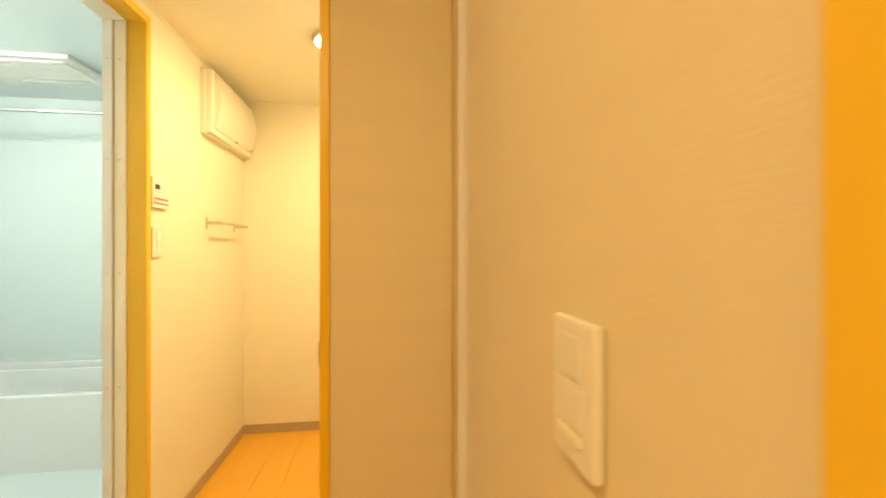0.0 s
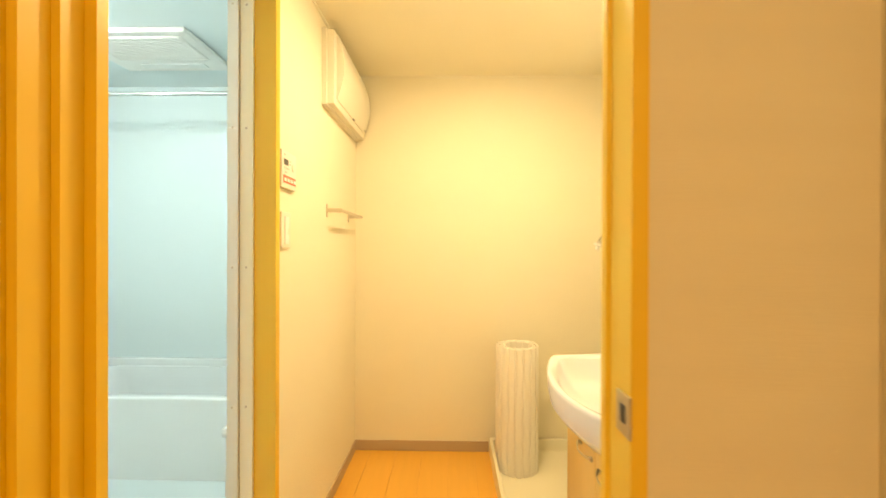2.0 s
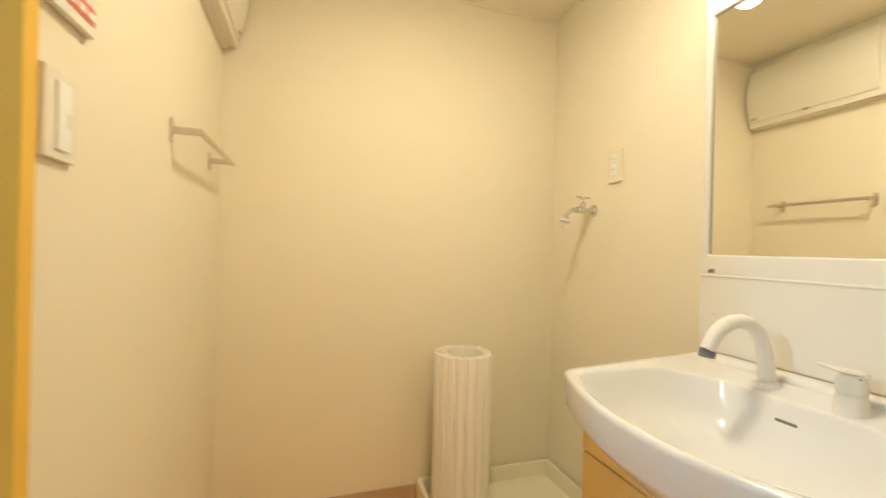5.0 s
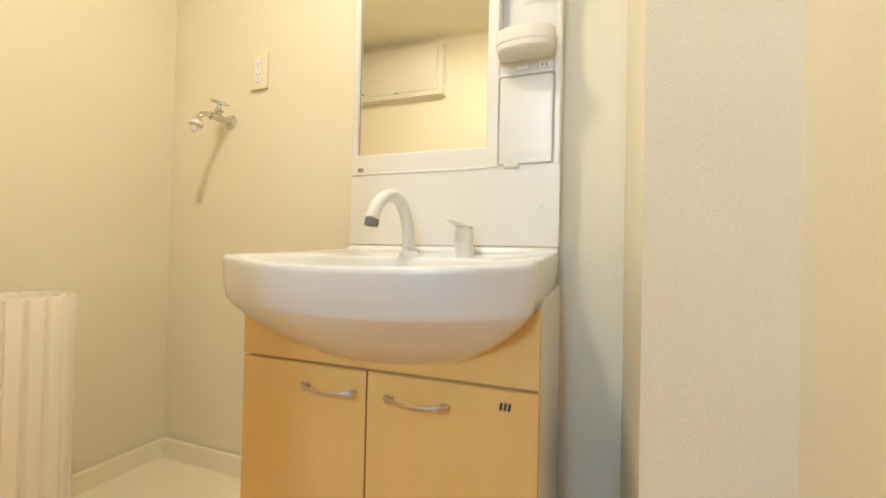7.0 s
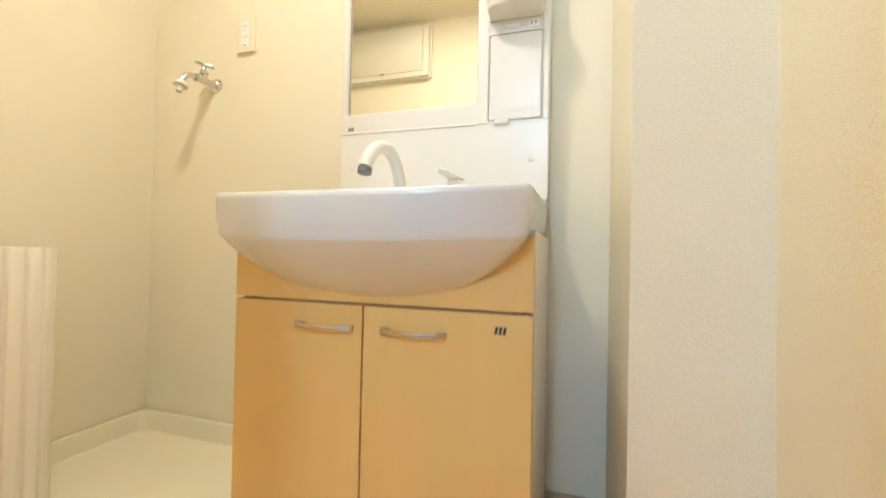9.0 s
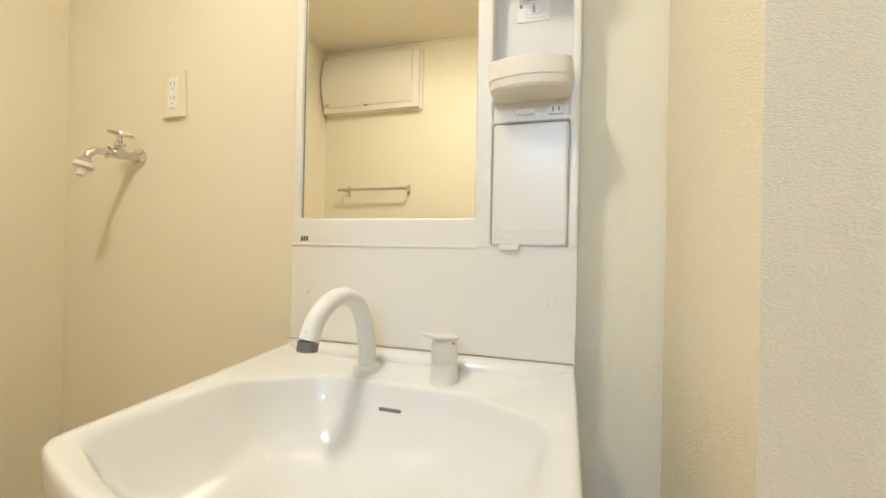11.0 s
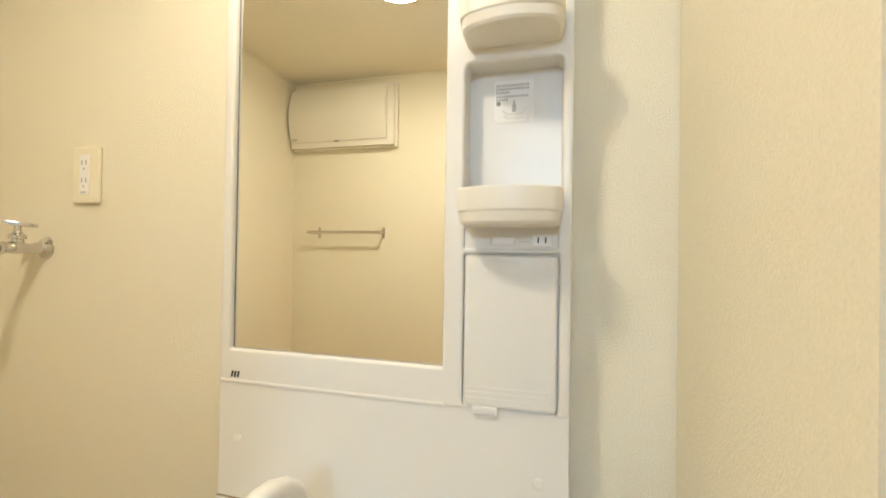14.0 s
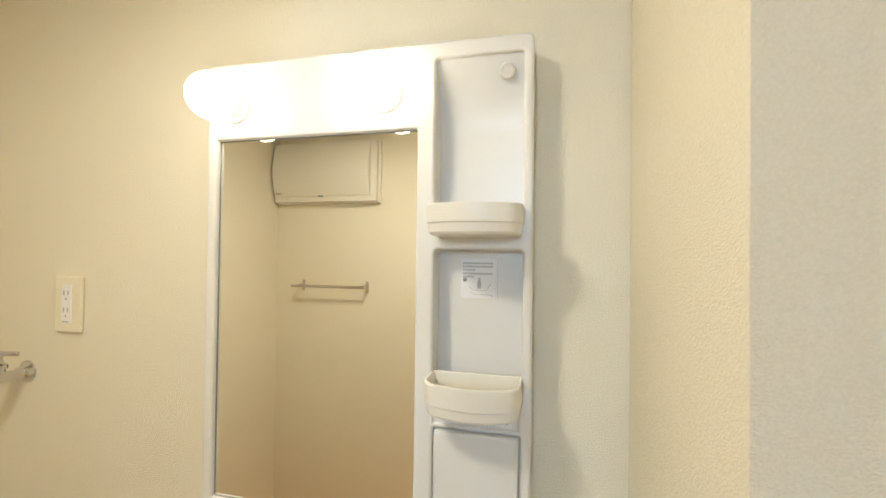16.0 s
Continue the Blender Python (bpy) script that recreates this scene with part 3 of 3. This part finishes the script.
for y in (1.540, 1.246):
    lamp = thing("globe_lamp", (XF, y, 1.803), "lit opal globe bulb on the mirror panel", "lamp", "lamps over the mirror")
    part("socket_ring", lathe(bmesh.new(), (XF, y, 1.803), (-1, 0, 0), [(0, 0.030), (0.004, 0.029), (0.008, 0.021), (0.024, 0.019)]), WHITE, lamp)
    prof = [(0.018 + 0.040 * (1 - math.cos(math.pi * k / 18)), max(0.017 if k < 3 else 0, 0.040 * math.sin(math.pi * k / 18))) for k in range(19)]
    part("bulb", lathe(bmesh.new(), (XF, y, 1.803), (-1, 0, 0), prof), GLOBEGLASS, lamp, smooth=80)

# ---- other washroom things ----
dome = thing("ceiling_lamp", (0.116, 1.552, H), "lit round ceiling lamp with thin metal rim", "lamp")
part("rim", lathe(bmesh.new(), (0.116, 1.552, H), (0, 0, -1), [(0, 0.102), (0.012, 0.102), (0.018, 0.097), (0.018, 0.088)], 48), SATIN, dome)
part("diffuser", lathe(bmesh.new(), (0.116, 1.552, H - 0.012), (0, 0, -1), [(0, 0.090), (0.007, 0.088), (0.013, 0.072), (0.017, 0.044), (0.018, 0.012)], 48), DOMEGLASS, dome, smooth=70)

board = thing("distribution_board", (XW, 2.12, 1.80), "white wall-mounted electrical board with curved cover", "electrical box")
part("back_plate", boxes((XW, XW + 0.022, 1.812, 2.432, 1.808, 2.142), bevel=0.002), CREAM, board)
part("body", boxes((XW + 0.020, XW + 0.052, 1.822, 2.428, 1.814, 2.138), bevel=0.004), CREAM, board)
prof = [(XW + 0.050, 1.846)] + [(XW + 0.058 + 0.030 * math.sin(math.pi * k / 14), 1.846 + 0.286 * k / 14) for k in range(15)] + [(XW + 0.050, 2.132)]
part("cover", loft(bmesh.new(), [[(x, 1.856, z) for x, z in prof], [(x, 2.422, z) for x, z in prof]], True, True), CREAM, board, "bowed hinged cover")
part("catch", boxes((XW + 0.056, XW + 0.064, 2.13, 2.155, 1.841, 1.847)), GREY, board)
part("print", boxes(*[(XW + 0.0605, XW + 0.0645, 2.382, 2.412, z, z + 0.003) for z in (1.856, 1.862, 1.868)]), GREY, board)

rail = thing("towel_rail", (XW, 2.1, 1.35), "satin metal towel rail with angled brackets", "towel rail")
for y in (1.888, 2.270):
    part("bracket", boxes((XW, XW + 0.004, y - 0.008, y + 0.008, 1.325, 1.385), (XW + 0.003, XW + 0.070, y - 0.004, y + 0.004, 1.347, 1.365), bevel=0.0015), SATIN, rail)
part("bar", tube(bmesh.new(), [(XW + 0.066, 1.880, 1.356), (XW + 0.066, 2.305, 1.356)], 0.0075, 14), SATIN, rail)

ctl = thing("bath_control_panel", (XW, 1.447, 1.45), "white water-heater control panel with red buttons", "control panel")
part("body", boxes((XW, XW + 0.013, 1.376, 1.497, 1.386, 1.510), bevel=0.004), WHITE, ctl)
part("display", boxes((XW + 0.0128, XW + 0.0142, 1.392, 1.426, 1.462, 1.482)), DARK, ctl)
part("button_strip", boxes((XW + 0.0128, XW + 0.0142, 1.386, 1.489, 1.402, 1.428), bevel=0.0005), RED, ctl, "red button strip")
for k in range(4):
    part("button", boxes((XW + 0.0138, XW + 0.0160, 1.391 + 0.026 * k, 1.409 + 0.026 * k, 1.408, 1.419), bevel=0.002), PAPER, ctl)
part("dial", lathe(bmesh.new(), (XW + 0.0125, 1.468, 1.462), (1, 0, 0), [(0, 0.013), (0.003, 0.0125), (0.004, 0.010)]), CREAM, ctl)
for y, z in ((1.392, 1.450), (1.408, 1.450), (1.424, 1.450), (1.438, 1.478), (1.438, 1.468), (1.400, 1.436), (1.394, 1.494)):
    part("print", boxes((XW + 0.0127, XW + 0.0138, y, y + 0.012, z, z + 0.004)), FAINT, ctl)

wsw = thing("light_switch", (XW, 1.43, 1.247), "cream wall switch plate below the control panel", "switch")
part("plate", boxes((XW, XW + 0.009, 1.384, 1.460, 1.187, 1.307), bevel=0.003), CREAM, wsw)
part("rocker", boxes((XW + 0.008, XW + 0.013, 1.406, 1.438, 1.200, 1.292), bevel=0.002), PAPER, wsw)
part("lamp_mark", boxes((XW + 0.0125, XW + 0.0135, 1.426, 1.436, 1.232, 1.252)), CREAM, wsw)

hsw = thing("light_switch", (0.515, -0.08, 1.105), "beige wall switch plate in the hall", "switch")
part("plate", boxes((0.504, 0.515, -0.112, -0.038, 1.047, 1.163), bevel=0.005), CREAM, hsw)
for z in (1.1165, 1.0785):
    part("rocker", boxes((0.5018, 0.505, -0.096, -0.054, z, z + 0.034), bevel=0.0025), CREAM, hsw)
part("rocker", boxes((0.5005, 0.505, -0.094, -0.056, 1.066, 1.0765), bevel=0.002), PAN, hsw)

out = thing("wall_socket", (XE, 2.011, 1.415), "ivory double wall socket beside the tap", "socket")
part("plate", boxes((XE - 0.010, XE, 1.980, 2.056, 1.353, 1.477), bevel=0.004), PAN, out)
part("insert", boxes((XE - 0.0125, XE - 0.009, 2.004, 2.032, 1.372, 1.458), bevel=0.001), PAPER, out)
part("slot", boxes(*[(XE - 0.0132, XE - 0.0122, y, y + 0.003, z, z + 0.010) for z in (1.436, 1.398) for y in (2.010, 2.022)],
                   *[(XE - 0.0132, XE - 0.0122, 2.0155, 2.0195, z, z + 0.005) for z in (1.425, 1.387)], (XE - 0.0132, XE - 0.0122, 2.010, 2.026, 1.375, 1.378)), FAINT, out)

tap = thing("washing_machine_tap", (XE, 2.135, 1.253), "chrome wall tap with white hose adapter", "tap")
TY = 2.147
part("flange", lathe(bmesh.new(), (XE, TY, 1.253), (-1, 0, 0), [(0, 0.026), (0.003, 0.025), (0.007, 0.016), (0.012, 0.0125)]), CHROME, tap)
part("body", tube(bmesh.new(), [(XE - 0.008, TY, 1.253), (XE - 0.020, TY, 1.253), (XE - 0.024, TY, 1.2525), (XE - 0.036, TY + 0.001, 1.252), (XE - 0.045, TY + 0.002, 1.254), (XE - 0.057, TY + 0.003, 1.254), (XE - 0.068, TY + 0.004, 1.253), (XE - 0.074, TY + 0.005, 1.252)],
                   [0.0125, 0.0125, 0.0100, 0.0110, 0.0145, 0.0145, 0.0115, 0.010], 18), CHROME, tap, smooth=60)
part("collar", lathe(bmesh.new(), (XE - 0.072, TY + 0.005, 1.252), (-1, 0.10, 0), [(0, 0.0125), (0.002, 0.0150), (0.009, 0.0150), (0.011, 0.011)], 6), CHROME, tap)
part("stem", lathe(bmesh.new(), (XE - 0.051, TY + 0.0025, 1.262), (0, 0, 1), [(0, 0.0115), (0.010, 0.0105), (0.011, 0.0145), (0.019, 0.0145), (0.022, 0.009), (0.030, 0.0060), (0.042, 0.0065)]), CHROME, tap)
bm, rings = bmesh.new(), []
for k in range(11):
    q = k / 5 - 1
    half, thick = 0.0064 + 0.0030 * abs(q) - 0.0035 * max(0.0, abs(q) - 0.8) / 0.2, 0.0052 - 0.0014 * abs(q)
    mid = Vector((XE - 0.049 - 0.0205 * q, TY + 0.0005 + 0.0195 * q, 1.3055 + 0.004 * q))
    across = Vector((0.694, 0.720, 0.0))
    o = rounded([(-half, -thick), (half, -thick), (half, thick), (-half, thick)], 0.0022, 3)
    rings.append([tuple(mid + across * p.x + Vector((0, 0, p.y))) for p in o])
part("handle", loft(bm, rings, True, True), CHROME, tap, smooth=50)
part("spout", tube(bmesh.new(), [(XE - 0.078, TY + 0.005, 1.252), (XE - 0.096, TY + 0.007, 1.252), (XE - 0.108, TY + 0.008, 1.248), (XE - 0.118, TY + 0.009, 1.238), (XE - 0.124, TY + 0.010, 1.224), (XE - 0.127, TY + 0.010, 1.212)], 0.0090, 16), CHROME, tap, smooth=60)
part("clamp", lathe(bmesh.new(), (XE - 0.1242, TY + 0.010, 1.224), (-0.28, 0.02, -1), [(0, 0.0095), (0.001, 0.0135), (0.007, 0.0135), (0.008, 0.0095)], 16), SATIN, tap, "small metal hose clamp")
part("hose_adapter", lathe(bmesh.new(), (XE - 0.126, TY + 0.010, 1.216), (-0.28, 0.02, -1), [(0, 0.012), (0.002, 0.021), (0.013, 0.0225), (0.016, 0.018), (0.017, 0.0105), (0.034, 0.0095), (0.036, 0.007)]), WHITE, tap, "white plastic hose adapter")

# washing-machine pan with raised rim
pan = thing("washing_machine_pan", (0.53, 2.03, 0.0), "cream plastic washing-machine pan in the corner", "pan")
PX0, PX1, PY0, PY1 = 0.203, XE - 0.003, 1.615, YN - 0.003


def pan_ring(inset, z, r):
    o = rounded([(PX0 + inset, PY0 + inset), (PX1 - inset, PY0 + inset), (PX1 - inset, PY1 - inset), (PX0 + inset, PY1 - inset)], r, 5)
    return [(p.x, p.y, z) for p in o]


part("tray", loft(bmesh.new(), [pan_ring(0.0, 0.0, 0.02), pan_ring(0.0, 0.080, 0.02), pan_ring(0.003, 0.084, 0.02), pan_ring(0.018, 0.084, 0.025), pan_ring(0.021, 0.080, 0.025),
                                pan_ring(0.029, 0.025, 0.03), pan_ring(0.042, 0.018, 0.04)], True, True), PAN, pan, smooth=50)

note = thing("pan_notice", (0.537, 1.720, 0.0185), "white notice sticker with red print in the pan", "sticker")
bm = lathe(bmesh.new(), (0, 0, 0), (0, 0, 1), [(0, 0.075), (0.0008, 0.075)], 40)
bmesh.ops.scale(bm, verts=bm.verts, vec=(1.35, 0.95, 1))
bmesh.ops.rotate(bm, verts=bm.verts, cent=(0, 0, 0), matrix=Matrix.Rotation(radians(-55), 3, "Z"))
bmesh.ops.translate(bm, verts=bm.verts, vec=(0.530, 1.736, 0.0186))
part("sheet", bm, CREAM, note)
for words, dx, dy in (("この", -0.020, 0.024), ("はがし", -0.030, 0.000), ("ご使用く", -0.055, -0.024)):
    cu = bpy.data.curves.new("words", "FONT")
    cu.body, cu.size, cu.extrude = words, 0.021, 0.0003
    cu.materials.append(RED)
    t = new("words", cu)
    t.parent = note
    t.matrix_basis = pose(0, 0, 0.0013, 0, 0, -55) @ pose(dx, dy, 0)
for dy in (-0.036, -0.041):
    bm = box(bmesh.new(), -0.05, 0.03, dy, dy + 0.002, 0.001, 0.0014)
    bmesh.ops.rotate(bm, verts=bm.verts, cent=(0, 0, 0), matrix=Matrix.Rotation(radians(-55), 3, "Z"))
    bmesh.ops.translate(bm, verts=bm.verts, vec=(0.537, 1.720, 0.0185))
    part("print", bm, FAINT, note)

# rolled slatted bath cover
cover = thing("bath_cover_roll", (0.338, 2.243, 0.018), "rolled cream slatted bath cover standing in the pan", "bath cover")
SLAT_H = 0.652


def slat_mesh():
    bm = bmesh.new()
    o = rounded([(-0.0186, 0.0045), (-0.0186, 0.0012), (-0.0152, 0.0012), (-0.0128, -0.0085), (0.0128, -0.0085), (0.0152, 0.0012), (0.0186, 0.0012), (0.0186, 0.0045)], [0.001, 0.001, 0.002, 0.003, 0.003, 0.002, 0.001, 0.001], 3)
    loft(bm, [[(p.x, p.y, 0.0) for p in o], [(p.x, p.y, SLAT_H - 0.003) for p in o], [(p.x * 0.9, p.y * 0.8, SLAT_H) for p in o]], True, True)
    bmesh.ops.recalc_face_normals(bm, faces=bm.faces)
    me = bpy.data.meshes.new("slat")
    bm.to_mesh(me)
    bm.free()
    me.materials.append(ROLL)
    me.shade_smooth()
    me.set_sharp_from_angle(angle=radians(50))
    return me


SLAT = slat_mesh()
theta, k = 0.6, 0
while k < 40:
    shrink = 1.0 - 0.150 * theta / math.tau
    a, b = 0.1165 * shrink, 0.1165 * shrink
    s = new("slat", SLAT)
    s.parent = cover
    tangent = math.atan2(b * math.cos(theta), -a * math.sin(theta))
    s.matrix_basis = pose(a * math.cos(theta), b * math.sin(theta), random.uniform(0, 0.003), 0, 0, math.degrees(tangent))
    theta += 0.0368 / math.hypot(a * math.sin(theta), b * math.cos(theta))
    k += 1

# ---- bathroom things ----
tub = thing("bathtub", (-1.45, 2.32, 0.0), "white bathtub along the bathroom end wall", "bathtub")
TX0, TX1, TY0, TY1, TZ = BX + 0.002, -0.724, 2.10, BN - 0.002, 0.420


def tub_ring(ix, iy, z, r):
    o = rounded([(TX0 + ix, TY0 + iy), (TX1 - ix, TY0 + iy), (TX1 - ix, TY1 - iy), (TX0 + ix, TY1 - iy)], r, 6)
    return [(p.x, p.y, z) for p in o]


part("shell", loft(bmesh.new(), [tub_ring(0, 0, 0, 0.01), tub_ring(0, 0, TZ - 0.012, 0.01), tub_ring(0.003, 0.003, TZ - 0.003, 0.012), tub_ring(0.010, 0.010, TZ, 0.02), tub_ring(0.045, 0.045, TZ, 0.09), tub_ring(0.055, 0.052, TZ - 0.008, 0.10),
                                 tub_ring(0.075, 0.065, TZ - 0.10, 0.12), tub_ring(0.12, 0.09, 0.10, 0.14), tub_ring(0.20, 0.14, 0.06, 0.14)], True, True), BATHTUB, tub, smooth=50)
part("wall_ledge", boxes((TX0, TX1, BN - 0.045, BN - 0.002, TZ - 0.02, TZ + 0.045), (TX0, TX0 + 0.045, TY0 + 0.02, BN - 0.045, TZ - 0.02, TZ + 0.045), bevel=0.012), BATHTUB, tub)
ledge = thing("bath_counter", (-0.78, 1.75, 0.0), "white moulded bathroom side counter", "counter")
part("top", boxes((-0.845, -0.724, 1.50, 2.05, 0.50, 0.54), bevel=0.014), BATHTUB, ledge)
part("front", boxes((-0.832, -0.724, 1.51, 2.045, 0.0, 0.505), bevel=0.004), BATHTUB, ledge)

pole = thing("drying_pole", (-1.45, 2.19, 2.00), "chrome drying pole across the bathroom", "pole")
part("bar", tube(bmesh.new(), [(BX, 2.19, 2.00), (-0.722, 2.19, 2.00)], 0.011, 16), CHROME, pole)
for x, d in ((BX, 1), (-0.722, -1)):
    part("flange", lathe(bmesh.new(), (x, 2.19, 2.00), (d, 0, 0), [(0, 0.024), (0.006, 0.022), (0.010, 0.014)]), WHITE, pole)
hook = thing("wall_hook", (BX, 2.60, 2.0), "small grey bathroom wall hook", "hook")
part("body", boxes((BX, BX + 0.020, 2.586, 2.612, 1.988, 2.014), bevel=0.006), GREY, hook)

fan = thing("bath_ventilation_unit", (-1.25, 2.2, BH), "white ceiling ventilation unit with fine grille", "ventilation unit")
part("cover", boxes((-1.90, -1.29, 1.97, 2.40, BH - 0.030, BH), bevel=0.012), WHITE, fan)
part("grille_frame", boxes((-1.84, -1.34, 2.01, 2.26, BH - 0.034, BH - 0.029), bevel=0.002), WHITE, fan)
for k in range(12):
    part("slat", boxes((-1.83, -1.35, 2.018 + 0.020 * k, 2.030 + 0.020 * k, BH - 0.037, BH - 0.033)), WHITE, fan)
part("outlet", boxes((-1.76, -1.40, 2.30, 2.35, BH - 0.034, BH - 0.028)), ALU, fan)

blamp = thing("bath_wall_lamp", (BX, 1.15, 2.03), "lit white bathroom wall lamp", "lamp")
part("base", boxes((BX, BX + 0.020, 1.08, 1.22, 1.95, 2.11), bevel=0.005), WHITE, blamp)
part("shade", boxes((BX + 0.020, BX + 0.085, 1.09, 1.21, 1.96, 2.10), bevel=0.025), BATHGLASS, blamp)

# Unseen lamp, assumed out of view; placed to light the hall walls evenly
hlamp = thing("hall_fill_lamp", (-0.10, -0.70, H), "unseen round lamp added to light the hall", "lamp")
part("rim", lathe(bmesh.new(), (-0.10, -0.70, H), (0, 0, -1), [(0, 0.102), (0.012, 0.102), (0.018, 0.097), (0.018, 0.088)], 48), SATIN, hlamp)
part("diffuser", lathe(bmesh.new(), (-0.10, -0.70, H - 0.012), (0, 0, -1), [(0, 0.090), (0.007, 0.088), (0.013, 0.072), (0.017, 0.044), (0.018, 0.012)], 48), HALLFILL, hlamp, smooth=70)

for y, z, w in ((2.200, 0.524, 0.024), (2.140, 0.477, 0.034)):
    part("scuff", boxes((XE - 0.0006, XE + 0.001, y, y + w, z, z + 0.0008)), FAINT, bpy.data.objects["wall_east"])

# ---- floor planks ----
def plank_mesh(w, length):
    bm = box(bmesh.new(), 0.0006, w - 0.0006, 0, length, -0.006, 0.0)
    bmesh.ops.bevel(bm, geom=[e for e in bm.edges if all(v.co.z > -0.001 for v in e.verts)], offset=0.0004, segments=1, affect="EDGES")
    bmesh.ops.recalc_face_normals(bm, faces=bm.faces)
    me = bpy.data.meshes.new("plank")
    bm.to_mesh(me)
    bm.free()
    me.materials.append(FLOORWOOD)
    return me


floor_ob = bpy.data.objects["floor"]
PW = 0.1495
stagger = [0.0, 0.47, 0.21, 0.66, 0.33]
halls = {}
for i in range(10):
    x = XW - 0.05 + i * PW
    cuts = [0.665, 0.665 + 0.45 + stagger[i % 5], YN + 0.05]
    for ya, yb in zip(cuts, cuts[1:]):
        key = round(yb - ya, 3)
        if key not in halls:
            halls[key] = plank_mesh(PW, yb - ya)
        p = new("plank", halls[key])
        p.parent = floor_ob
        p.location = (x, ya, 0.0)
